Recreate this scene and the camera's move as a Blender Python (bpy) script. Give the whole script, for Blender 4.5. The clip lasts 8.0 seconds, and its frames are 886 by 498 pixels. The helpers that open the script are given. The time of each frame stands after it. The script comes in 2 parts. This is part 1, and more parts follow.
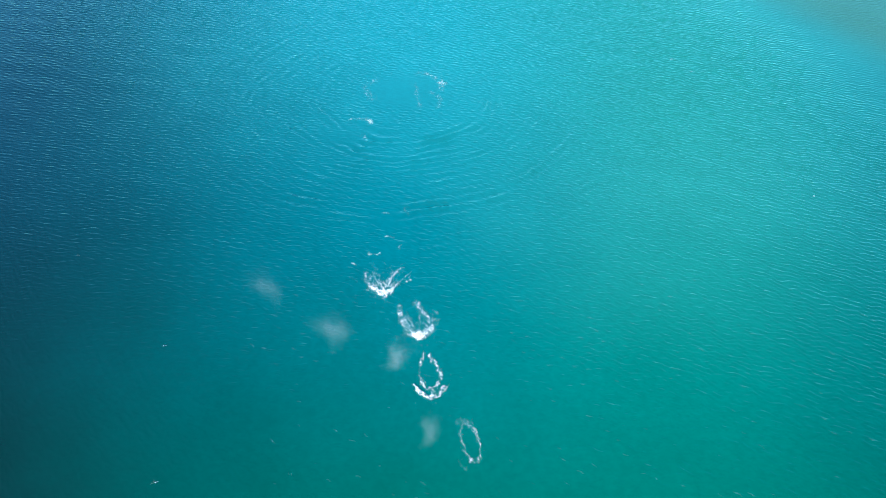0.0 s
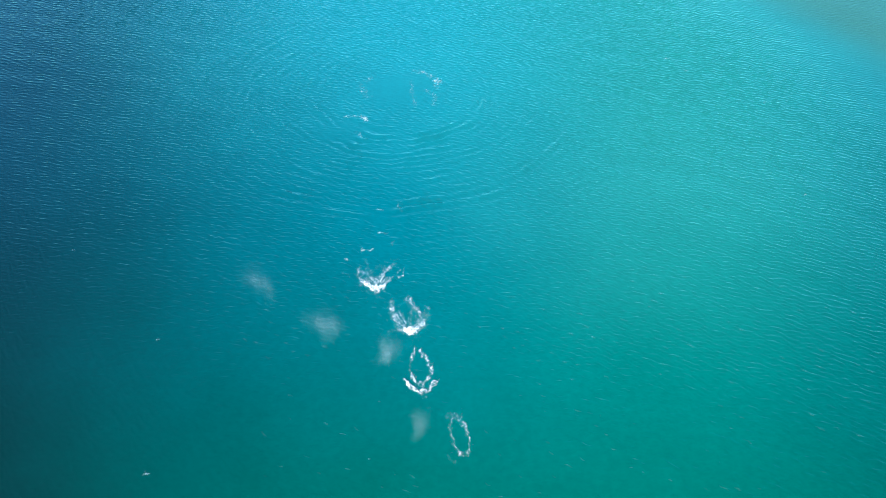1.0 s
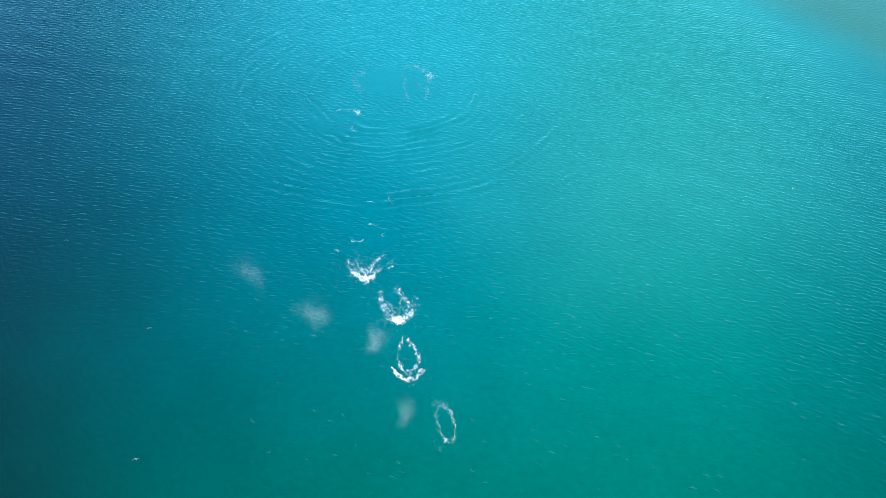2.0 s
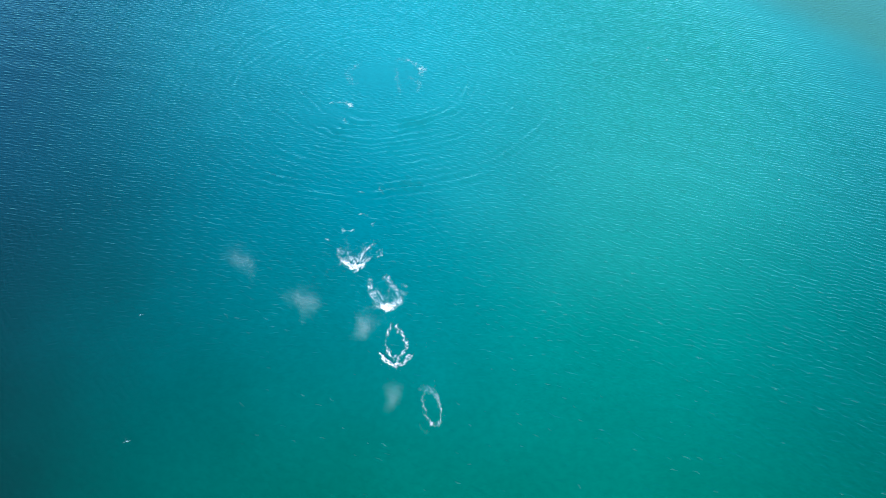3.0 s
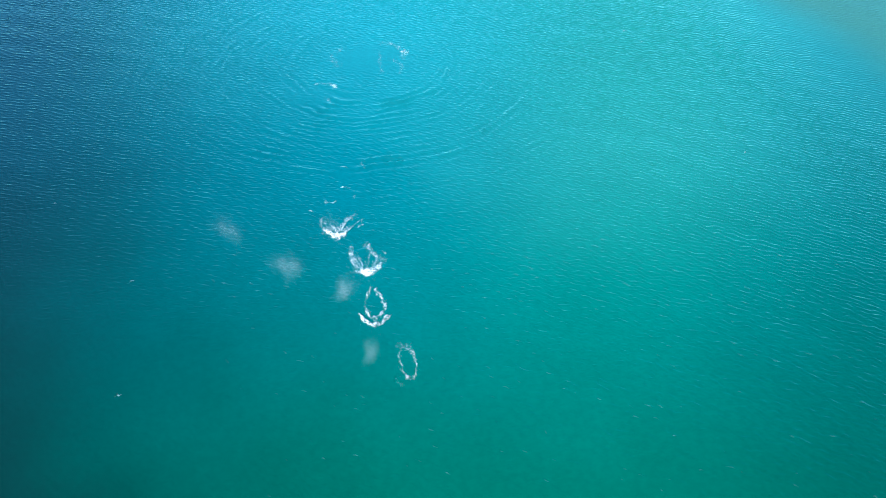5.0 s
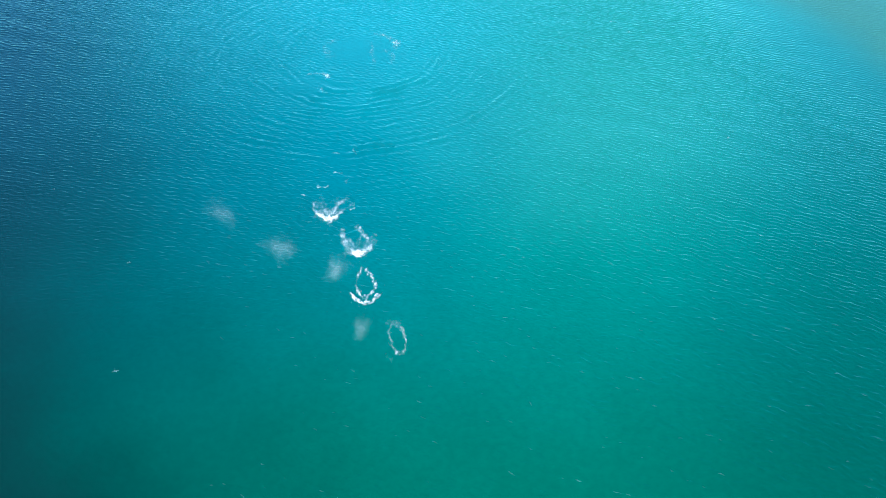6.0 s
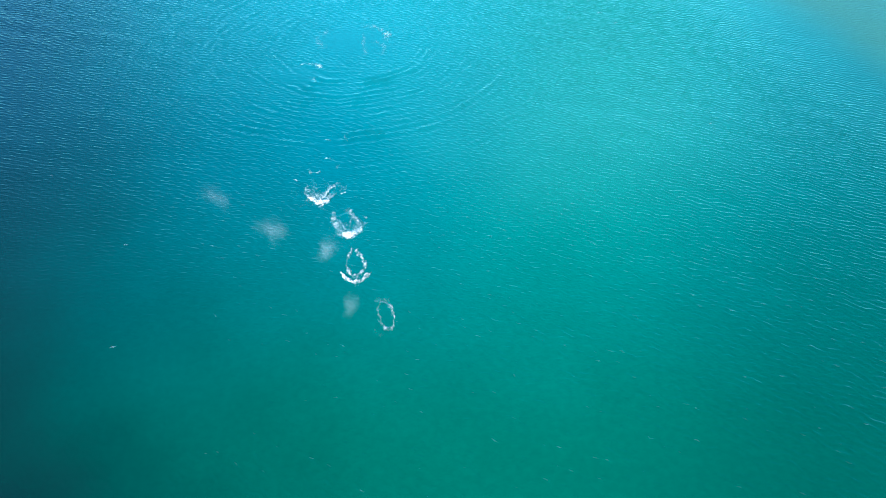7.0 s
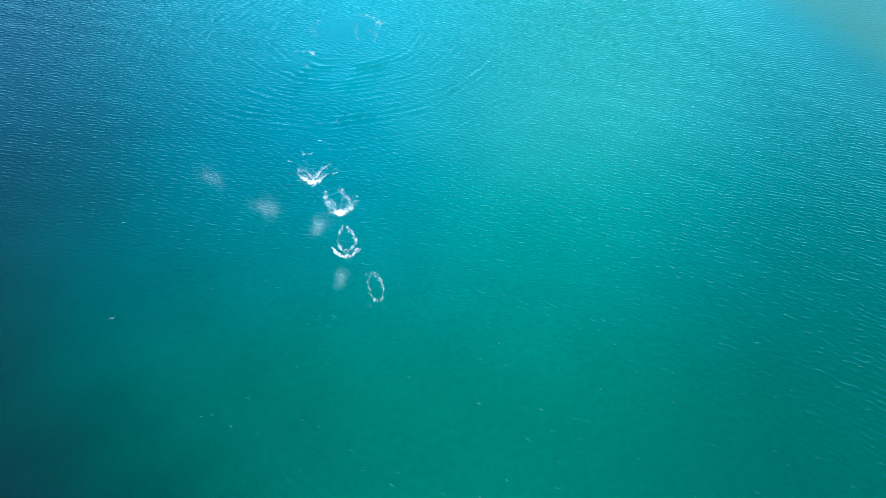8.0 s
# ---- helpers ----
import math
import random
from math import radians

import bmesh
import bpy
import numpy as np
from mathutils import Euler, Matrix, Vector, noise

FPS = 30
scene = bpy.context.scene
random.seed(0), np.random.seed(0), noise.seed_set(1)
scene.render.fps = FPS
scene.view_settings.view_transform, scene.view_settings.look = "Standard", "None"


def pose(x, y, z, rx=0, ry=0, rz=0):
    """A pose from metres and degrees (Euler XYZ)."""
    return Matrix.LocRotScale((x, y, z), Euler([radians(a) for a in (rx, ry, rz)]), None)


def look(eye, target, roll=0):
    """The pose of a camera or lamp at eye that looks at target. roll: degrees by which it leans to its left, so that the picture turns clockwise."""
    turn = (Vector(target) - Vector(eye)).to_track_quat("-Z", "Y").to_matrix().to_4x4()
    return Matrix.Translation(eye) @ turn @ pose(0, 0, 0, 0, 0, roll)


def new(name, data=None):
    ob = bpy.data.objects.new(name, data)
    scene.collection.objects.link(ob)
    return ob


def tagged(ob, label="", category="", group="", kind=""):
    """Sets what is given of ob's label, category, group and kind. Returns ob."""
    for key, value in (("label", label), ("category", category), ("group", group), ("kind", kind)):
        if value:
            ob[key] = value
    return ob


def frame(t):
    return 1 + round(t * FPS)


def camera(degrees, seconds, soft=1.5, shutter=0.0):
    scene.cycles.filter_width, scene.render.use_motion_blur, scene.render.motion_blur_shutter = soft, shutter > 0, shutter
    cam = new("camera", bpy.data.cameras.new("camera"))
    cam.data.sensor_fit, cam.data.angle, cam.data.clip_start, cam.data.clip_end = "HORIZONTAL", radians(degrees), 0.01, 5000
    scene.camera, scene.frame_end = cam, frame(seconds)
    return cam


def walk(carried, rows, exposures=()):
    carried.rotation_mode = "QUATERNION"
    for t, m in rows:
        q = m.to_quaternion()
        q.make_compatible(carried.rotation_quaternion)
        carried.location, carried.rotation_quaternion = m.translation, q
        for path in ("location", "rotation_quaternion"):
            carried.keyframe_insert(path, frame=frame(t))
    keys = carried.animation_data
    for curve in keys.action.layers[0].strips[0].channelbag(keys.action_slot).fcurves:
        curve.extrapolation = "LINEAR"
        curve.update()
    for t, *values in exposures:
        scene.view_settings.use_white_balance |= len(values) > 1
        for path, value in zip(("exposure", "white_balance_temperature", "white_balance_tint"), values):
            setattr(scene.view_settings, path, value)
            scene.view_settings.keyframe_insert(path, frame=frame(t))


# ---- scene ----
CAM = camera(72.0, 8.0, soft=0.72)
TILT, EYE_Z = 40.0, 120.0   # the lens looks 50 degrees below the level line
PATH = [
    # seconds, x, y, z above the first height, yaw, tilt down, roll
    (0.0, 0.000, 0.000, 0.000, 0.000, 0.000, 0.000),
    (0.5, 0.938, -0.610, 0.119, 0.089, -0.032, 0.057),
    (1.0, 2.210, -1.450, 0.111, 0.164, -0.036, 0.116),
    (1.5, 3.670, -2.586, 0.041, 0.230, -0.013, 0.173),
    (2.2, 5.726, -4.562, -0.052, 0.300, 0.040, 0.233),
    (3.0, 8.093, -7.304, -0.057, 0.330, 0.088, 0.262),
    (3.5, 9.476, -9.581, -0.053, 0.293, 0.105, 0.234),
    (4.0, 10.797, -12.226, 0.001, 0.220, 0.097, 0.175),
    (4.5, 12.135, -15.120, 0.035, 0.129, 0.076, 0.103),
    (5.2, 13.894, -19.346, -0.001, 0.005, 0.045, 0.002),
    (6.0, 15.863, -24.444, -0.068, -0.133, 0.003, -0.111),
    (6.5, 17.232, -27.767, -0.020, -0.223, -0.040, -0.179),
    (7.0, 18.635, -31.288, 0.063, -0.308, -0.088, -0.242),
    (7.5, 20.045, -35.126, 0.081, -0.382, -0.119, -0.295),
    (8.0, 21.373, -39.375, -0.131, -0.440, -0.113, -0.337),
]
walk(CAM, [(t, Matrix.Translation((x, y, EYE_Z + z)) @ pose(0, 0, 0, 0, 0, yaw)
            @ pose(0, 0, 0, TILT - down) @ pose(0, 0, 0, 0, 0, roll))
           for t, x, y, z, yaw, down, roll in PATH],
     exposures=[(0.0, 2.01, 6240, 2), (3.0, 2.04, 6200, 2), (8.0, 2.18, 6030, 2)])

# ---- light: a clear morning, sun behind the camera's left shoulder ----
SUN_WAY = Vector((-0.40, -0.68, 0.60)).normalized()
SUN_STRENGTH, SKY_STRENGTH = 2.3, 0.15
world = bpy.data.worlds.new("open_sky")
scene.world = world
world.use_nodes = True
wn = world.node_tree.nodes
sky = wn.new("ShaderNodeTexSky")
sky.sky_type, sky.sun_disc = "NISHITA", False
sky.sun_elevation = math.asin(SUN_WAY.z)
sky.sun_rotation = math.atan2(SUN_WAY.x, SUN_WAY.y)
sky.air_density, sky.dust_density, sky.ozone_density = 1.0, 0.6, 3.5
world.node_tree.links.new(sky.outputs[0], wn["Background"].inputs[0])
wn["Background"].inputs[1].default_value = SKY_STRENGTH
sun = new("sun", bpy.data.lights.new("sun", "SUN"))
sun.data.energy, sun.data.angle, sun.data.color = SUN_STRENGTH, radians(0.53), (1.0, 0.96, 0.90)
sun.matrix_world = look(SUN_WAY * 500, (0, 0, 0))


# ---- materials ----
class Nodes:
    """Short hand for building one node material."""

    def __init__(self, name):
        self.mat = bpy.data.materials.new(name)
        self.mat.use_nodes = True
        self.tree = self.mat.node_tree
        self.bsdf = self.tree.nodes["Principled BSDF"]

    def add(self, kind, ins=(), **props):
        n = self.tree.nodes.new(kind)
        for k, v in props.items():
            setattr(n, k, v)
        for k, v in dict(ins).items():
            self.put(n.inputs[k], v)
        return n

    def put(self, socket, v):
        if isinstance(v, bpy.types.NodeSocket):
            self.tree.links.new(v, socket)
        else:
            socket.default_value = v

    def math(self, op, a, b=0.0):
        return self.add("ShaderNodeMath", {0: a, 1: b}, operation=op).outputs[0]

    def ramp(self, v, lo, hi, a=0.0, b=1.0):
        return self.add("ShaderNodeMapRange", {0: v, 1: lo, 2: hi, 3: a, 4: b}, interpolation_type="SMOOTHSTEP").outputs[0]

    def noise(self, where, scale, detail=4.0, rough=0.55):
        return self.add("ShaderNodeTexNoise", {"Vector": where, "Scale": scale, "Detail": detail, "Roughness": rough}).outputs[0]

    def mix(self, f, a, b):
        n = self.add("ShaderNodeMix", {0: f, 6: a, 7: b}, data_type="RGBA")
        return n.outputs[2]


NEAR_GREEN = (0.000, 0.0600, 0.0340, 1)
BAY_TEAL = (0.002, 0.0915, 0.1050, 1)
FAR_SKY_BLUE = (0.011, 0.1520, 0.1640, 1)
LEFT_VIGNETTE_GREEN = (0.000, 0.0050, 0.0036, 1)
LEFT_VIGNETTE_BLUE = (0.000, 0.0065, 0.0150, 1)
RIGHT_VIGNETTE_GREEN = (0.000, 0.0240, 0.0160, 1)
PALE_TEAL = (0.0150, 0.1400, 0.1150, 1)
PALE_GREEN = (0.0030, 0.1080, 0.0640, 1)
SILT = (0.023, 0.0820, 0.0460, 1)
WIND = -18.0    # heading of the wave crests, degrees from the x axis


def water_material():
    """Coastal sea: scattered body colour with silt, lens vignette and far sky tint painted in, under a glossy rippled
    skin.
    """
    m = Nodes("sea_water")
    here = m.add("ShaderNodeTexCoord").outputs["Object"]
    sep = m.add("ShaderNodeSeparateXYZ", {0: here}).outputs
    wob = m.math("MULTIPLY", m.math("SUBTRACT", m.noise(here, 0.013, 5.0), 0.5), 35.0)
    x, y = m.math("ADD", sep[0], wob), m.math("ADD", sep[1], wob)
    # greener near, bluer far: sky mirrored at low angles, painted into the colour
    col = m.mix(m.ramp(y, 8, 120), NEAR_GREEN, BAY_TEAL)
    col = m.mix(m.ramp(y, 90, 200), col, FAR_SKY_BLUE)
    # x across the camera's view wedge, about -1 at its left edge
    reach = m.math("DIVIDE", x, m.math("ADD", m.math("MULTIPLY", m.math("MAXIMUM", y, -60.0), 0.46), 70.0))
    # paler right side: partly its own water, partly the lens falloff painted in
    right_side = m.math("MULTIPLY", m.ramp(reach, -0.15, 0.55), m.ramp(y, -10, 130))
    right_side = m.math("MULTIPLY", right_side, m.ramp(reach, 0.6, 1.15, 0.95, 0.5))
    col = m.mix(right_side, col, m.mix(m.ramp(y, 45, 130), PALE_GREEN, PALE_TEAL))
    # lens vignette on the left of the view, painted into the water colour
    left_dim = m.math("SUBTRACT", 1.0, m.ramp(reach, -1.12, 0.08))
    col = m.mix(m.math("MULTIPLY", left_dim, 0.94), col, m.mix(m.ramp(y, 50, 150), LEFT_VIGNETTE_GREEN, LEFT_VIGNETTE_BLUE))
    # more painted vignette in the upper left of the view
    far_left_dim = m.ramp(m.math("MULTIPLY", reach, -1.0), 0.3, 0.95)
    col = m.mix(m.math("MULTIPLY", far_left_dim, m.ramp(y, 95, 190, 0.0, 0.5)), col, LEFT_VIGNETTE_BLUE)
    # and in the lower left corner, again as darker water colour
    near_left_dim = m.math("MULTIPLY", m.ramp(m.math("MULTIPLY", reach, -1.0), -0.35, 0.7), m.ramp(m.math("MULTIPLY", y, -1.0), -38, 10, 0.0, 0.5))
    col = m.mix(near_left_dim, col, LEFT_VIGNETTE_GREEN)
    # lens vignette on the right of the view, painted as darker green
    col = m.mix(m.ramp(reach, 0.50, 1.35, 0.0, 0.48), col, RIGHT_VIGNETTE_GREEN)
    silt = m.ramp(m.math("ADD", m.math("MULTIPLY", sep[0], 0.88), m.math("ADD", m.math("MULTIPLY", sep[1], 0.47), m.math("MULTIPLY", wob, 0.6))), 207, 240)
    col = m.mix(m.math("MULTIPLY", silt, m.ramp(m.noise(here, 0.02, 6.0), 0.25, 0.6, 0.6, 0.9)), col, SILT)
    # drifting cloudiness in the water, at two sizes
    cloud = m.ramp(m.noise(here, 0.05, 6.0, 0.6), 0.3, 0.7, 0.965, 1.03)
    fine = m.ramp(m.noise(here, 0.6, 4.0), 0.3, 0.7, 0.95, 1.05)
    hsv = m.add("ShaderNodeHueSaturation", {"Value": m.math("MULTIPLY", cloud, fine), "Color": col})
    # cat's-paw ripples, drawn out along the crests
    turn = m.add("ShaderNodeMapping", {"Vector": here, "Rotation": (0, 0, radians(-WIND)), "Scale": (0.4, 1.0, 1.0)}).outputs[0]
    rip = m.math("ADD", m.noise(turn, 1.9, 4.0, 0.62), m.math("MULTIPLY", m.noise(here, 6.0, 3.0), 0.35))
    bump = m.add("ShaderNodeBump", {"Strength": 0.2, "Distance": 0.04, "Height": rip}).outputs[0]
    # light scattered back out of the water keeps no trace of the ripples; the mirrored sky does
    level = m.add("ShaderNodeCombineXYZ", {2: 1.0}).outputs[0]
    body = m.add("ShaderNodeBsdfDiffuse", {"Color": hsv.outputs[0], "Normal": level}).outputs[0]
    skin = m.add("ShaderNodeBsdfGlossy", {"Color": (0.45, 1.0, 1.0, 1), "Roughness": 0.04, "Normal": bump}).outputs[0]
    fres = m.add("ShaderNodeFresnel", {"IOR": 1.34, "Normal": bump}).outputs[0]
    both = m.add("ShaderNodeMixShader", {0: fres, 1: body, 2: skin}).outputs[0]
    m.tree.links.new(both, m.tree.nodes["Material Output"].inputs[0])
    m.tree.nodes.remove(m.bsdf)
    return m.mat


def foam_material(name, tint, lo, thick=0.24):
    m = Nodes(name)
    here = m.add("ShaderNodeTexCoord").outputs["Object"]
    f = m.ramp(m.noise(here, 3.0, 6.0, 0.7), 0.35, 0.65)
    m.put(m.bsdf.inputs["Base Color"], m.mix(f, lo, tint))
    m.put(m.bsdf.inputs["Roughness"], 0.6)
    # the bubbles thin out towards the rim of each strand and let the water show through
    cover = m.add("ShaderNodeAttribute", attribute_name="cover").outputs["Fac"]
    grain = m.math("MULTIPLY", m.math("SUBTRACT", m.noise(here, 5.0, 5.0, 0.7), 0.5), 0.30)
    m.put(m.bsdf.inputs["Alpha"], m.ramp(m.math("ADD", cover, grain), -0.04, thick))
    bump = m.add("ShaderNodeBump", {"Strength": 0.6, "Distance": 0.08, "Height": m.noise(here, 9.0, 4.0, 0.7)})
    m.put(m.bsdf.inputs["Normal"], bump.outputs[0])
    return m.mat


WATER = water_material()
FOAM = foam_material("white_foam", (0.62, 0.64, 0.64, 1), (0.32, 0.40, 0.40, 1), 0.46)
THIN_FOAM = foam_material("thin_foam", (0.36, 0.46, 0.47, 1), (0.18, 0.32, 0.33, 1), 0.62)
SPRAY = Nodes("spray_drops").mat
tree = SPRAY.node_tree
tree.nodes["Principled BSDF"].inputs["Base Color"].default_value = (0.88, 0.90, 0.91, 1)
tree.nodes["Principled BSDF"].inputs["Roughness"].default_value = 0.5
shine = tree.nodes.new("ShaderNodeBsdfTranslucent")
shine.inputs[0].default_value = (0.88, 0.90, 0.91, 1)
both = tree.nodes.new("ShaderNodeMixShader")
both.inputs[0].default_value = 0.5
tree.links.new(tree.nodes["Principled BSDF"].outputs[0], both.inputs[1])
tree.links.new(shine.outputs[0], both.inputs[2])
tree.links.new(both.outputs[0], tree.nodes["Material Output"].inputs[0])

# haze of the puffs: each droplet lets most of the light through
HAZE = SPRAY.copy()
HAZE.name = "mist_haze"
tree = HAZE.node_tree
veil, clear = tree.nodes.new("ShaderNodeMixShader"), tree.nodes.new("ShaderNodeBsdfTransparent")
veil.inputs[0].default_value = 0.048
tree.links.new(clear.outputs[0], veil.inputs[1])
tree.links.new(tree.nodes["Mix Shader"].outputs[0], veil.inputs[2])
tree.links.new(veil.outputs[0], tree.nodes["Material Output"].inputs[0])

# ---- the shape of the sea ----
rng = np.random.default_rng(11)
CALM = [(-13.0, 168.5, 14.5, 10.0, 0.85), (-27.0, 146.0, 11.0, 7.0, 0.55), (-14.0, 111.5, 6.0, 4.5, 0.7),
        (-13.5, 100.0, 5.0, 4.0, 0.6), (-6.5, 80.5, 2.8, 4.0, 0.7), (3.5, 47.0, 3.0, 7.0, 0.4), (-88.0, 8.0, 85.0, 70.0, 0.75)]
RINGS = [
    # middle, wave length, height, radius at which they are fullest and at which they end, heading in which they run strongest
    (-13.0, 168.0, 3.6, 0.17, 26.0, 95.0, -80), (-13.0, 168.0, 2.9, 0.15, 28.0, 98.0, -50), (-13.0, 168.0, 2.4, 0.11, 24.0, 75.0, -100),
    (-13.0, 168.0, 3.2, 0.13, 28.0, 85.0, -125), (-13.0, 168.0, 4.2, 0.11, 32.0, 88.0, 172), (-14.0, 90.5, 2.3, 0.15, 7.5, 20.0, 200), (-14.0, 90.5, 2.3, 0.12, 7.0, 18.0, -5),
    (-6.0, 77.5, 2.4, 0.13, 6.5, 15.0, 205), (-6.0, 77.5, 2.4, 0.08, 6.5, 13.0, 0), (-2.4, 63.5, 2.2, 0.06, 7.0, 14.0, 200),
    (5.4, 48.5, 2.2, 0.05, 6.0, 12.0, 220)]


def wave_set(heading, count, typical, sigma, spread):
    """Wind waves about one crest heading, scaled to a typical height of one."""
    out = []
    for _ in range(count):
        length = math.exp(rng.normal(math.log(typical), sigma))
        a = radians(heading + 90 + rng.normal(0, spread))
        out.append((math.cos(a) * 2 * math.pi / length, math.sin(a) * 2 * math.pi / length, rng.uniform(0, 2 * math.pi), length))
    norm = math.sqrt(sum(w[3] ** 2 for w in out) / 2)
    return [(a, b, ph, length / norm) for a, b, ph, length in out]


WAVES_LONG, WAVES_MID = wave_set(-25, 40, 1.4, 0.2, 15), wave_set(-23, 40, 0.85, 0.16, 22)
WAVES_RIGHT = wave_set(-22, 40, 1.15, 0.18, 13)    # shorter and more even on the right side
WAVES_SPARSE = wave_set(-29, 40, 1.45, 0.25, 18)    # scattered crests of the near water
BENDS = [(rng.uniform(-1, 1), rng.uniform(-1, 1), rng.uniform(0, 6.28)) for _ in range(12)]
SWELL = []
for _ in range(14):
    length = rng.uniform(7, 16)
    heading = radians(WIND + 90 + rng.normal(0, 14))
    SWELL.append((math.cos(heading) * 2 * math.pi / length, math.sin(heading) * 2 * math.pi / length,
                  rng.uniform(0, 2 * math.pi), 0.009))


def sea_height(x, y):
    """Height of the sea over the plan: short wind waves with sharp crests, a low swell, calm slicks and ring ripples."""
    px, py = x.copy(), y.copy()
    for i, (a, b, ph) in enumerate(BENDS):    # bends the crest lines
        n = math.hypot(a, b) * (0.7 + 0.18 * i)
        bend = np.cos((a * x + b * y) * 1.1 / n + ph)
        px += 0.09 * bend
        py += 0.08 * bend * (-1) ** i
    fields = []
    for waves in (WAVES_LONG, WAVES_MID, WAVES_RIGHT, WAVES_SPARSE):
        crest, other = np.zeros_like(x), np.zeros_like(x)
        for a, b, ph, amp in waves:
            phase = a * px + b * py + ph
            crest += amp * np.cos(phase)
            other += amp * np.sin(phase)
        fields.append((crest, np.hypot(crest, other)))
    (c0, e0), (c1, e1), (c2, e2), (c3, e3) = fields
    mid = 0.6 * c1 / (0.4 + e1) ** 0.45
    open_sea = 2 * np.tanh((0.7 * c0 / (0.4 + e0) ** 0.45 + mid) / 2)
    right_sea = 2 * np.tanh((0.85 * c2 / (0.4 + e2) ** 0.6 + 0.6 * mid) / 2)
    high = np.interp(y, [40, 90, 140, 230], [0.090, 0.102, 0.116, 0.118])
    right_side = np.clip((x - 5 - 0.15 * y) / 65, 0, 1) * math.pi / 2
    far = high * (np.exp(0.6 * open_sea) - 1) / 0.6 * np.cos(right_side) + np.interp(y, [60, 150], [0.72, 0.98]) * high * (np.exp(0.6 * right_sea) - 1) / 0.6 * np.sin(right_side)
    scattered = 2.2 * np.tanh((c3 + 0.3 * c1) / 2.2)
    near = np.interp(y, [0, 40, 70], [0.100, 0.105, 0.115]) * (np.exp(0.45 * scattered) - 1)
    w = np.clip((y - 15) / 65, 0, 1) * math.pi / 2
    h = near * np.cos(w) + far * np.sin(w)
    h *= 1 - 0.45 * np.clip((-x / (0.46 * np.maximum(y, -60) + 70) - 0.35) / 0.6, 0, 1)    # flattened towards the view's left edge to dim the glints there
    calm = np.ones_like(x)
    for cx, cy, rx, ry, k in CALM:
        d = ((x - cx) / rx) ** 2 + ((y - cy) / ry) ** 2
        calm *= 1 - k * np.exp(-d ** 2)
    calm *= 1 - 0.12 * np.exp(-(((x + 8) / 48) ** 2 + ((y - 132) / 34) ** 2) ** 2)    # the ring waves have flattened the chop
    gust = 0.93 + 0.10 * np.cos(0.031 * x + 0.017 * y + 1.0) + 0.07 * np.cos(0.06 * y - 0.045 * x)
    h = h * calm * gust
    for a, b, ph, amp in SWELL:
        h += amp * np.cos(a * x + b * y + ph)
    h *= 1 - 0.85 * np.clip((0.88 * x + 0.47 * y - 178) / 42, 0, 1)    # smooth over the silt
    for cx, cy, length, amp, r0, r1, facing in RINGS:
        d, way = np.hypot(x - cx, (y - cy) * 1.12), np.arctan2(y - cy, x - cx)
        side = (0.5 + 0.5 * np.cos(way - radians(facing))) ** 2.5
        fade = np.clip((d - r0 * 0.6) / (r0 * 0.6), 0, 1) * np.clip((r1 - d) / (r1 - r0), 0, 1)
        broken = 0.6 + 0.4 * np.cos(5 * way + 0.16 * d) * np.cos(3 * way - 0.11 * d + 1) + 0.25 * np.cos(0.55 * x + 0.3 * y) * np.cos(0.4 * y - 0.2 * x)
        patch = np.cos(0.21 * x + 0.47 * y + length) + np.cos(0.33 * x - 0.26 * y + 2 * length) + np.cos(0.12 * x - 0.6 * y) + 1.6 * (px - x)
        broken *= np.clip(0.75 + 0.38 * patch, 0.1, 1.5)
        wave = broken * np.cos(2 * math.pi * d / length + 1.0 * np.cos(0.19 * x + 0.05 * y) + 0.9 * np.cos(0.15 * y - 0.07 * x)
                               + 0.5 * np.cos(0.43 * x - 0.31 * y) + 1.4 * (py - y))
        h += amp * side * fade * (wave + 0.5 * wave * np.abs(wave))
    return h


def sheet(name, verts, faces, mat, smooth=True):
    """A mesh object from arrays of corners and four-cornered faces."""
    me = bpy.data.meshes.new(name)
    me.vertices.add(len(verts))
    me.vertices.foreach_set("co", np.ascontiguousarray(verts, dtype=np.float32).ravel())
    n, k = faces.shape
    me.loops.add(n * k)
    me.loops.foreach_set("vertex_index", np.ascontiguousarray(faces, dtype=np.int32).ravel())
    me.polygons.add(n)
    me.polygons.foreach_set("loop_start", np.arange(0, n * k, k, dtype=np.int32))
    me.polygons.foreach_set("use_smooth", np.full(n, smooth))
    me.update(calc_edges=True)
    me.materials.append(mat)
    return new(name, me)


def grid_faces(nx, ny):
    i = np.arange(nx * ny).reshape(ny, nx)
    return np.stack([i[:-1, :-1], i[:-1, 1:], i[1:, 1:], i[1:, :-1]], -1).reshape(-1, 4)


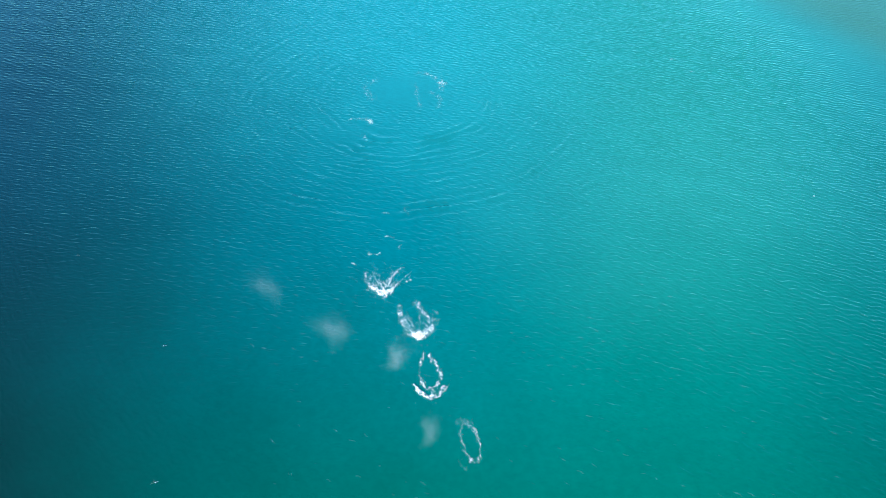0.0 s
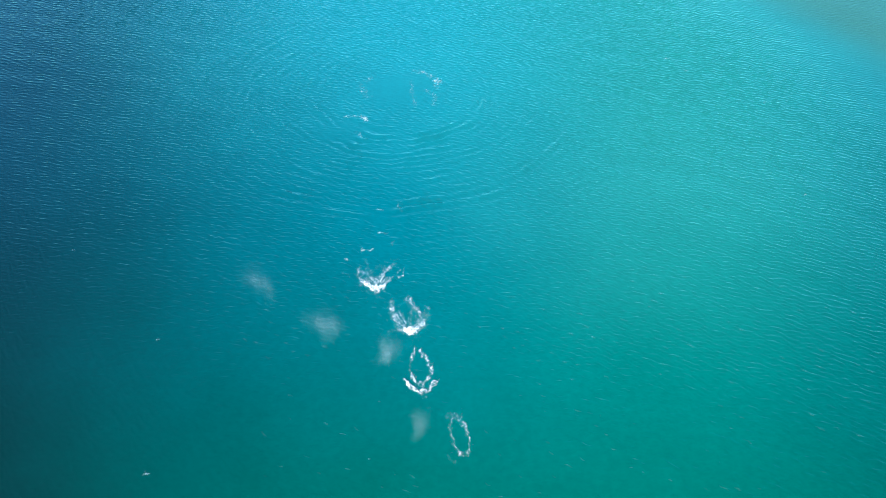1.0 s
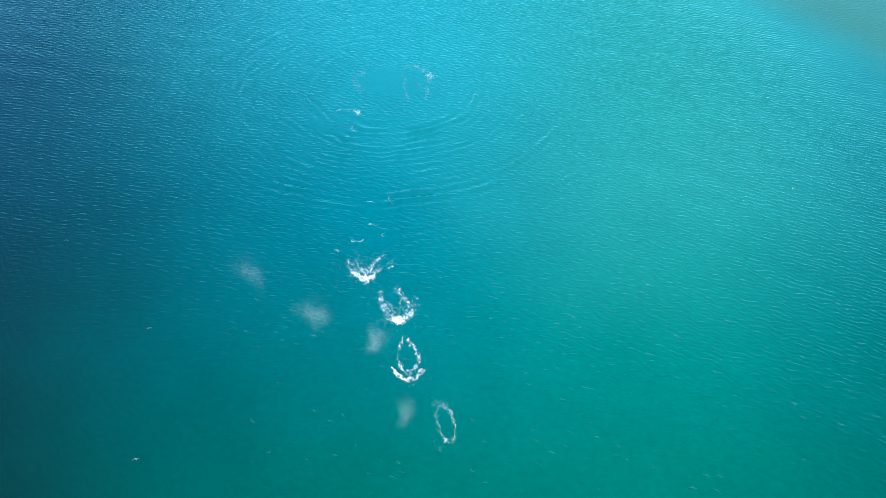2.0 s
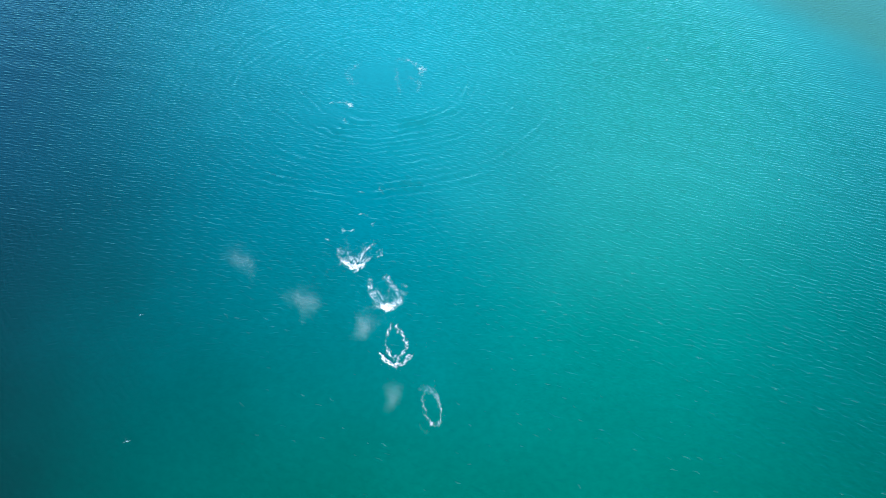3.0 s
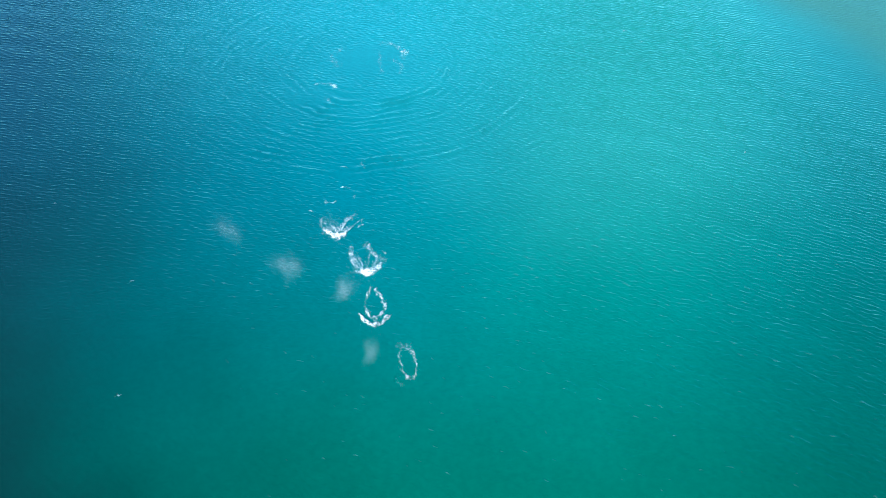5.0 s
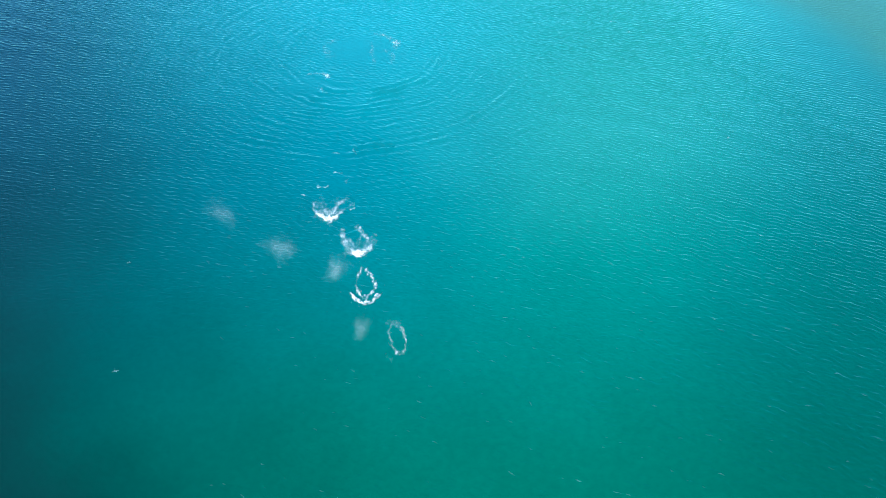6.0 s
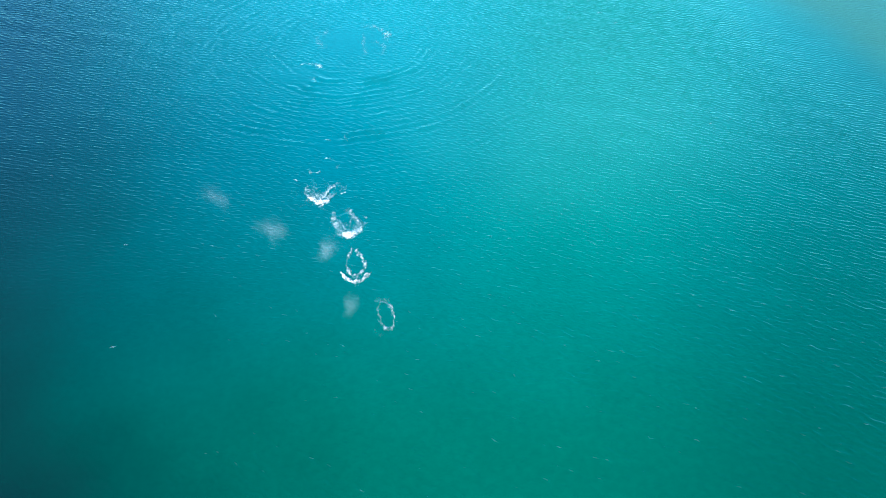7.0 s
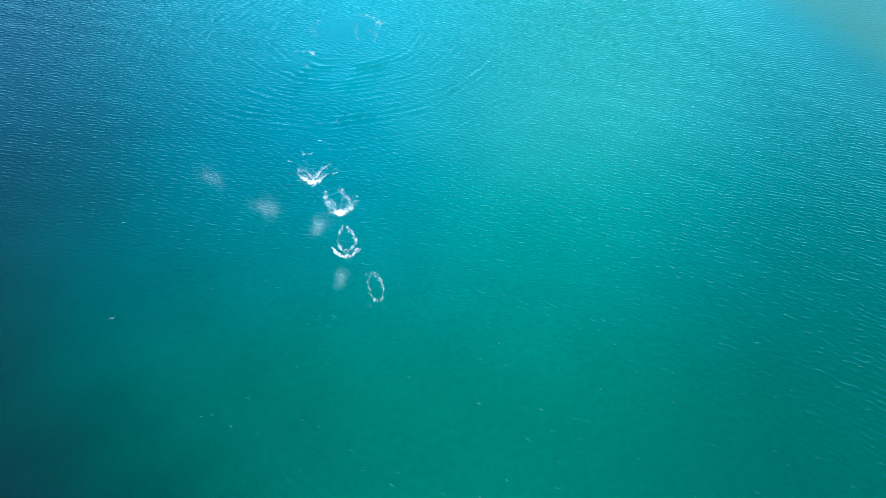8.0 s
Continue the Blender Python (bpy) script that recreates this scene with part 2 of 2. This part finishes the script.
def build_sea():
    # fine over the bay in view, wider apart with distance, and out to the horizon
    near = np.linspace(-1, 1, 871)
    u = np.concatenate([[-40, -20, -10, -5, -2.6, -1.6, -1.2], near, [1.2, 1.6, 2.6, 5, 10, 20, 40]])
    ys = [-70.0]
    while ys[-1] < -6:
        ys.append(ys[-1] + 1.6)
    while ys[-1] < 240:
        ys.append(ys[-1] + (0.2 if ys[-1] < 60 else 0.168))
    ys = np.concatenate([[-4400, -2400, -1200, -600, -300, -150, -95], ys, [250, 275, 320, 420, 650, 1100, 2000, 3000, 4600]])
    wide = 100 + 0.44 * np.clip(ys, 0, 240)
    gx, gy = np.meshgrid(u, ys)
    gx = gx * wide[:, None] + 14
    edge = np.clip((1.1 - np.abs(np.broadcast_to(u, gx.shape))) / 0.1, 0, 1) * np.clip((gy + 75) / 8, 0, 1) * np.clip((246 - gy) / 6, 0, 1)
    z = sea_height(gx, gy) * edge
    xs = u
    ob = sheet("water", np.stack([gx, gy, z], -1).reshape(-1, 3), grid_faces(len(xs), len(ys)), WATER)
    return tagged(ob, "open teal sea with short wind ripples, slicks and ring waves", "sea", kind="structure")


build_sea()


# ---- foam, spray and mist ----
def lattice(ix, iy, k):
    """Repeatable random values at whole-number places."""
    v = np.sin(ix * 127.1 + iy * 311.7 + k * 74.7) * 43758.5453
    return v - np.floor(v)


def cells(x, y, size, seed):
    """Distance to the border between foam cells, about 0 at the border and 1 in the middle."""
    x, y = x / size, y / size
    bx, by = np.floor(x), np.floor(y)
    d1, d2 = np.full(x.shape, 9.0), np.full(x.shape, 9.0)
    for i in (-1, 0, 1):
        for j in (-1, 0, 1):
            px, py = bx + i, by + j
            d = np.hypot(px + lattice(px, py, seed) - x, py + lattice(px, py, seed + 5) - y)
            d2 = np.minimum(np.maximum(d, d1), d2)
            d1 = np.minimum(d, d1)
    return np.clip((d2 - d1) * 1.6, 0, 1)


def soft_noise(x, y, seed):
    bx, by = np.floor(x), np.floor(y)
    u, v = x - bx, y - by
    u, v = u * u * (3 - 2 * u), v * v * (3 - 2 * v)
    a, b = lattice(bx, by, seed), lattice(bx + 1, by, seed)
    c, d = lattice(bx, by + 1, seed), lattice(bx + 1, by + 1, seed)
    return (a * (1 - u) + b * u) * (1 - v) + (c * (1 - u) + d * u) * v


def stroke_field(x, y, strokes):
    """Foam density from a few brush lines: each one (points, half width, strength)."""
    best = np.zeros_like(x)
    for pts, wide, power in strokes:
        for (ax, ay), (bx, by) in zip(pts, pts[1:]):
            dx, dy = bx - ax, by - ay
            t = np.clip(((x - ax) * dx + (y - ay) * dy) / (dx * dx + dy * dy + 1e-9), 0, 1)
            d = np.hypot(x - ax - t * dx, y - ay - t * dy)
            best = np.maximum(best, power * np.exp(-(d / (1.2 * wide)) ** 2))
    return best


def foam_sheet(name, origin, strokes, step, seed, mat, lift, size=0.8):
    """Foam that swells out of the water where its density beats a lace of bubbles."""
    pts = np.array([q for s in strokes for q in s[0]])
    pad = 2.2 * max(s[1] for s in strokes)
    xs = np.arange(pts[:, 0].min() - pad, pts[:, 0].max() + pad, step)
    ys = np.arange(pts[:, 1].min() - pad, pts[:, 1].max() + pad, step)
    x, y = np.meshgrid(xs, ys)
    wx = x + 0.9 * (soft_noise(x / 0.7, y / 0.7, seed + 1) - 0.5) + 0.2 * (soft_noise(x / 0.3, y / 0.3, seed + 2) - 0.5)
    wy = y + 0.9 * (soft_noise(x / 0.7, y / 0.7, seed + 3) - 0.5) + 0.2 * (soft_noise(x / 0.3, y / 0.3, seed + 4) - 0.5)
    dens = stroke_field(wx, wy, strokes) * (0.66 + 0.62 * soft_noise(x / 1.3, y / 1.3, seed + 50))
    web = np.minimum(cells(wx, wy, size, seed), cells(wx + 7.3, wy - 3.1, size * 0.55, seed + 9) + 0.12)
    over = dens * 0.44 - web - 0.09
    rise = np.clip(over, -0.5, 1.2)
    bumps = 0.7 + 0.6 * soft_noise(x / 0.22, y / 0.22, seed + 30)
    z = sea_height(x, y) + 0.05 + np.where(rise > 0, 1.6 * lift * rise * bumps, rise * 0.1)
    keep_v = over > -0.10
    f = grid_faces(len(xs), len(ys))
    f = f[keep_v.reshape(-1)[f].any(1) & (dens.reshape(-1)[f].max(1) > 0.05)]
    used, inv = np.unique(f, return_inverse=True)
    v = np.stack([x, y, z], -1).reshape(-1, 3)[used] - np.array([*origin, 0])
    ob = sheet(name, v, inv.reshape(-1, 4), mat)
    cover = ob.data.attributes.new("cover", "FLOAT", "POINT")
    cover.data.foreach_set("value", np.ascontiguousarray(over.reshape(-1)[used], dtype=np.float32))
    return ob


TETRA = np.array([(1, 1, 1), (1, -1, -1), (-1, 1, -1), (-1, -1, 1)]) / 1.7
TETRA_FACES = np.array([(0, 1, 2), (0, 3, 1), (0, 2, 3), (1, 3, 2)])


def drops(name, places, radii, mat):
    """Many small drops in one mesh."""
    n = len(places)
    spin = rng.normal(size=(n, 4, 3)) * 0.25
    v = places[:, None, :] + (TETRA[None] + spin) * radii[:, None, None]
    f = TETRA_FACES[None] + 4 * np.arange(n)[:, None, None]
    return tagged(sheet(name, v.reshape(-1, 3), f.reshape(-1, 3), mat, smooth=False), kind="stuff")


def fan_of_drops(origin, root, middle, half, shortest, longest, rays):
    """Drops thrown out in fine streaks from one place, inside a fan about one heading."""
    places, radii = [], []
    for _ in range(rays):
        a = radians(middle + half * rng.uniform(-1, 1))
        far, bend = rng.uniform(shortest, longest), rng.normal(0, 0.10)
        n = int(far * rng.uniform(9, 26))
        t = rng.uniform(0, 1, n) ** 0.8
        t = t[soft_noise(t * far * 0.9, np.full(n, a * 7), 3) > 0.30]
        dist, side = 0.8 + t * far, rng.normal(0, 0.10, len(t)) * (0.5 + t)
        way = a + bend * t
        places.append(np.stack([root[0] - origin[0] + dist * np.cos(way) - side * np.sin(way), root[1] - origin[1] + dist * np.sin(way) + side * np.cos(way),
                                0.1 + 1.6 * t * (1 - t) + rng.uniform(0, 0.2, len(t))], -1))
        radii.append(rng.uniform(0.018, 0.055, len(t)) * (1.15 - 0.6 * t))
    return np.concatenate(places), np.concatenate(radii)


def foam_thing(name, origin, label, group, core, lace, thin, spray=(), seed=1, step=0.065, lift=0.25, fan=()):
    """One patch of foam: thick churned core, lacy white strands, thin spent film and thrown drops."""
    base = new(name)
    base.location = (*origin, 0)
    tagged(base, label, "sea foam", group)
    made = []
    if core:
        made.append(foam_sheet("churned_core", origin, core, step, seed, FOAM, lift, 0.7))
    if lace:
        for i, stroke in enumerate(lace):
            made.append(foam_sheet("foam_strand", origin, [stroke], step, seed + 40 + 13 * i, FOAM, lift * 0.4, 0.55))
    if thin:
        made.append(foam_sheet("thin_film", origin, thin, step * 1.3, seed + 80, THIN_FOAM, lift * 0.15, 1.0))
        tagged(made[-1], kind="stuff")
    if len(spray):
        out = []
        for (px, py), reach, n, high in spray:
            a, r = rng.uniform(0, 2 * math.pi, n), np.abs(rng.normal(0, reach, n))
            q = np.stack([px - origin[0] + r * np.cos(a), py - origin[1] + r * np.sin(a), 0.08 + rng.exponential(high, n)], -1)
            out.append(q)
        q = np.concatenate(out)
        made.append(drops("spray", q, rng.uniform(0.02, 0.05, len(q)), SPRAY))
    for one in fan:
        made.append(drops("spray_fan", *fan_of_drops(origin, *one), SPRAY))
    for ob in made:
        ob.parent = base
    return base


# the splash of an older stroke: shallow bowl with two arms
A_CORE = [([(-17.6, 88.6), (-15.8, 87.2), (-14.3, 86.5), (-12.6, 87.6)], 0.75, 1.7), ([(-14.6, 87.6), (-13.9, 86.4)], 0.8, 2.2)]
A_LACE = [([(-19.3, 92.3), (-18.9, 90.3), (-17.2, 88.2)], 0.75, 0.95), ([(-17.3, 95.0), (-16.4, 90.6)], 0.5, 0.62),
          ([(-10.5, 94.2), (-12.7, 92.3), (-14.0, 89.0)], 0.6, 0.95), ([(-10.9, 90.0), (-13.0, 88.6)], 0.85, 0.9), ([(-17.0, 89.5), (-12.5, 89.2)], 1.1, 0.85)]
A_THIN = [([(-23.1, 92.3), (-20.4, 88.9), (-17.0, 86.1)], 0.8, 0.4), ([(-17.9, 97.1), (-17.0, 92.3)], 1.2, 0.5),
          ([(-9.5, 95.6), (-13.1, 93.1)], 1.2, 0.5), ([(-14.2, 85.6), (-14.0, 83.2)], 0.9, 0.6), ([(-8.4, 96.2), (-4.5, 96.8)], 0.5, 0.4)]
foam_thing("splash_foam", (-14.5, 88.6), "white churned splash foam in a shallow bowl on teal sea", "splashes on the sea",
           A_CORE, A_LACE, A_THIN, [((-14.5, 88.1), 2.2, 260, 0.25), ((-12.5, 92.6), 1.8, 90, 0.1), ((-17.8, 91.6), 1.6, 90, 0.1)], 3, fan=[((-14.3, 86.0), 58, 22, 3.0, 9.0, 8), ((-14.3, 86.0), 124, 26, 2.5, 7.0, 7)])

# the younger splash: a horseshoe of broken water
B_CORE = [([(-7.2, 75.2), (-5.5, 74.2), (-3.9, 75.2)], 0.7, 1.7), ([(-5.9, 75.4), (-5.1, 74.4)], 0.8, 2.2)]
B_LACE = [([(-10.3, 82.7), (-9.9, 79.5), (-9.0, 77.0), (-7.3, 74.9)], 0.75, 1.02), ([(-6.6, 83.9), (-4.9, 81.3), (-2.7, 78.8), (-2.4, 76.4), (-3.8, 74.4)], 0.75, 1.02),
          ([(-5.3, 80.8), (-5.5, 76.2)], 0.35, 0.7), ([(-10.0, 74.7), (-7.2, 75.2)], 0.8, 0.62), ([(-2.0, 79.6), (-1.2, 78.7)], 0.6, 0.6)]
B_THIN = [([(-10.3, 83.1), (-9.2, 78.5)], 1.4, 0.5), ([(-7.0, 84.2), (-3.4, 79.1), (-2.1, 76.6)], 1.4, 0.5), ([(-5.5, 73.2), (-5.3, 71.2)], 0.9, 0.6)]
foam_thing("splash_foam", (-5.9, 76.6), "white horseshoe of broken splash foam with flying drops", "splashes on the sea",
           B_CORE, B_LACE, B_THIN, [((-5.7, 75.4), 2.4, 300, 0.35), ((-3.5, 78.6), 1.5, 110, 0.15), ((-9.2, 79.1), 1.5, 110, 0.15)], 17, fan=[((-5.6, 74.2), 48, 14, 3.0, 6.0, 5), ((-5.6, 74.2), 126, 14, 3.0, 7.0, 6)])

# two wakes: foam round smooth water
D_CORE = [([(-6.0, 61.9), (-4.7, 60.4), (-2.9, 59.2), (-1.2, 59.7), (0.6, 62.0)], 0.5, 1.35)]
D_LACE = [([(-4.4, 70.2), (-4.9, 67.5), (-5.2, 64.6), (-3.9, 62.2)], 0.45, 1.1), ([(-3.1, 69.7), (-1.2, 66.4), (-0.2, 64.6), (-1.0, 62.6)], 0.45, 1.1),
          ([(-4.6, 62.6), (-2.4, 61.1), (-0.6, 62.8)], 0.42, 1.2)]
D_THIN = [([(-7.8, 72.0), (-5.7, 71.1)], 0.4, 0.5), ([(1.2, 64.4), (4.6, 65.0)], 0.4, 0.5), ([(-7.6, 62.4), (-5.4, 63.9)], 0.5, 0.5)]
foam_thing("wake_foam", (-2.4, 64.4), "bright white ring of wake foam round smooth water", "wakes on the sea",
           D_CORE, D_LACE, D_THIN, [((-2.4, 60.4), 1.6, 120, 0.15)], 31, lift=0.35)

C_LACE = [([(4.1, 53.1), (3.5, 51.3), (4.3, 48.0), (5.7, 45.6)], 0.38, 1.05), ([(6.1, 52.6), (7.2, 50.3), (7.9, 47.6), (7.1, 45.7), (5.8, 45.5)], 0.38, 1.05),
          ([(3.4, 54.6), (4.9, 53.4), (6.3, 54.4)], 0.6, 0.66), ([(3.1, 45.3), (4.7, 43.8)], 0.5, 0.55)]
C_THIN = [([(2.4, 53.8), (4.1, 53.4)], 0.35, 0.55), ([(5.7, 53.6), (8.2, 52.9)], 0.35, 0.55), ([(3.8, 46.0), (3.2, 44.8)], 0.7, 0.5)]
foam_thing("wake_foam", (5.4, 48.9), "thin broken oval of white wake foam on teal sea", "wakes on the sea",
           [], C_LACE, C_THIN, [((5.4, 52.9), 0.9, 50, 0.1)], 47, lift=0.35)

# spent foam round the old slick
F_PARTS = [
    ("faint curl of spent foam on a smooth blue slick", (-24.0, 170.0), [([(-22.0, 174.8), (-24.5, 172.9), (-25.9, 170.1), (-24.4, 167.0), (-22.3, 163.9)], 0.9, 0.52)]),
    ("faint curl of spent foam on a smooth blue slick", (-3.0, 175.0), [([(-8.4, 178.4), (-5.0, 178.1), (-2.3, 175.5), (0.0, 172.6), (-0.7, 169.5)], 0.8, 0.58)]),
    ("thin line of spent foam on a smooth blue slick", (-2.3, 165.8), [([(-4.1, 167.6), (-2.2, 165.8), (-0.5, 163.9), (-1.8, 159.8)], 0.55, 0.58)]),
    ("thin wavy line of spent foam on a smooth blue slick", (-8.4, 167.0), [([(-9.4, 172.6), (-8.4, 169.5), (-9.0, 167.0), (-7.8, 163.3), (-7.4, 159.8)], 0.6, 0.52)]),
    ("short streak of spent foam on rippled blue sea", (-24.8, 154.0), [([(-28.6, 153.8), (-24.8, 154.3), (-22.5, 152.4)], 0.5, 0.55), ([(-22.9, 152.7), (-22.3, 151.8)], 0.6, 0.9)]),
    ("short streak of spent foam on rippled blue sea", (-23.5, 144.5), [([(-24.6, 145.8), (-22.5, 143.2)], 0.45, 0.6)]),
    ("small bright tuft of foam on a smooth blue slick", (0.0, 172.6), [([(-0.6, 173.2), (0.4, 172.4)], 0.7, 0.95)]),
]
for i, (label, at, strokes) in enumerate(F_PARTS):
    foam_thing("spent_foam", at, label, "spent foam round the slick", [], [], [(p, w * 1.75, s * 1.44) for p, w, s in strokes], (), 60 + 7 * i, 0.11, 0.2)

# single flecks
FLECKS = [
    [(-19.2, 99.0), (-16.0, 99.0)], [(-22.6, 95.7), (-22.0, 95.2)], [(102.5, 119.4), (103.1, 119.6)], [(-93.4, 98.6), (-92.8, 98.4)], [(105.0, 161.6), (105.6, 161.8)],
    [(-15.3, 104.9), (-12.4, 104.9)], [(-11.4, 100.8), (-10.7, 101.9)], [(-9.1, 89.9), (-7.8, 90.7)], [(-2.0, 81.5), (-1.3, 80.8)],
    [(79.3, 186.5), (80.4, 186.9)], [(83.7, 179.1), (85.1, 179.4)],
    [(-16.6, 113.0), (-15.4, 113.2), (-14.2, 112.8)], [(-30.1, 42.9), (-29.6, 42.7)], [(-10.4, 115.0), (-9.6, 112.5)],
    [(-56.4, 41.7), (-55.5, 41.4)], 
    [(-63.5, 72.0), (-62.7, 71.8)],
]
for i, pts in enumerate(FLECKS):
    at = pts[0]
    ob = foam_sheet("foam_fleck", at, [(pts, 0.30, 1.0)], 0.05, 200 + 3 * i, FOAM if i in (1, 7, 8) else THIN_FOAM, 0.2, 0.6)
    ob.location = (*at, 0)
    tagged(ob, "small white fleck of foam on teal sea", "foam fleck", "foam flecks on the sea")


def scattered_glints():
    """Short pale streaks laid on the near wave tops in place of sky glints, thinning out with distance."""
    p = np.stack([rng.uniform(-75, 118, 2600), rng.uniform(-8, 92, 2600)], -1)
    for _ in range(10):    # each one climbs to the nearest wave top
        e = 0.05
        gx = sea_height(p[:, 0] + e, p[:, 1]) - sea_height(p[:, 0] - e, p[:, 1])
        gy = sea_height(p[:, 0], p[:, 1] + e) - sea_height(p[:, 0], p[:, 1] - e)
        p = p + 0.06 * np.stack([gx, gy], -1) / (np.hypot(gx, gy)[:, None] + 1e-4)
    tops = p[np.argsort(-sea_height(p[:, 0], p[:, 1]) + 0.0008 * p[:, 1] + rng.uniform(0, 0.12, len(p)))]
    kept = []
    for q in tops:
        if len(kept) < 380 and q[0] > -0.42 * (70 + 0.46 * q[1]) and all(abs(q[0] - k[0]) + abs(q[1] - k[1]) > 2.5 for k in kept):
            kept.append(q)
    verts, cover, faces = [], [], []
    for x, y in kept:
        a, half, wide = radians(-27 + rng.normal(0, 9)), rng.uniform(0.35, 1.2), rng.uniform(0.13, 0.22)
        bend, power, first = rng.normal(0, 0.12), rng.uniform(0.03, 0.12), len(verts)
        for u in np.linspace(-1, 1, 9):
            for v in (-1, 0, 1):
                along, side = u * half, v * wide * (1 - 0.6 * u * u) + bend * u * u + 0.05 * math.sin(5 * u + x)
                verts.append((x + along * math.cos(a) - side * math.sin(a), y + along * math.sin(a) + side * math.cos(a)))
                cover.append(power * (1 - u * u) if v == 0 else -0.06)
        faces.append(grid_faces(3, 9) + first)
    v = np.array(verts)
    ob = sheet("crest_glints", np.stack([v[:, 0], v[:, 1], sea_height(v[:, 0], v[:, 1]) + 0.04], -1), np.concatenate(faces), THIN_FOAM)
    ob.data.attributes.new("cover", "FLOAT", "POINT").data.foreach_set("value", np.array(cover, dtype=np.float32))
    return tagged(ob, "faint pale glint streaks on small wave tops", "wave crests", kind="stuff")


scattered_glints()

# drifting breath-like mist, each cloud a haze of tiny drops over the water
MIST = [
    # middle, half length, half width, heading of its length, number of drops, label
    ((-42.5, 87.0, 2.2), 7.0, 3.0, 122, 1600, "thin slanting puff of drifting white mist over the sea"),
    ((-25.0, 75.0, 2.2), 5.0, 4.2, 100, 2600, "loose round puff of white mist over the sea"),
    ((-2.6, 51.2, 2.2), 4.0, 2.2, 66, 1200, "small upright puff of fine white mist over the sea"),
    ((-10.2, 68.2, 2.2), 3.8, 3.0, 50, 2200, "dense puff of fine white mist over the sea"),
]
for at, long, wide, heading, n, label in MIST:
    n *= 12
    u, v, w = rng.normal(0, 0.42, n), rng.normal(0, 0.42, n), rng.normal(0, 0.8, n)
    a = radians(heading)
    v = v * wide * (1 + 0.5 * u) + 0.3 * wide * np.sin(3.0 * u)
    u = u * long
    q = np.stack([u * math.cos(a) - v * math.sin(a), u * math.sin(a) + v * math.cos(a), w], -1)
    clump = 0.25 + 0.75 * soft_noise(q[:, 0] / 1.6 + 40, q[:, 1] / 1.6 + 40, 5) > rng.uniform(0, 1, n)
    q = q[clump]
    q[:, 2] = np.clip(q[:, 2], -1.9, 3.0)
    ob = drops("mist_puff", q, rng.uniform(0.018, 0.032, len(q)), HAZE)
    ob.location = at
    tagged(ob, label, "mist", "mist puffs over the sea")
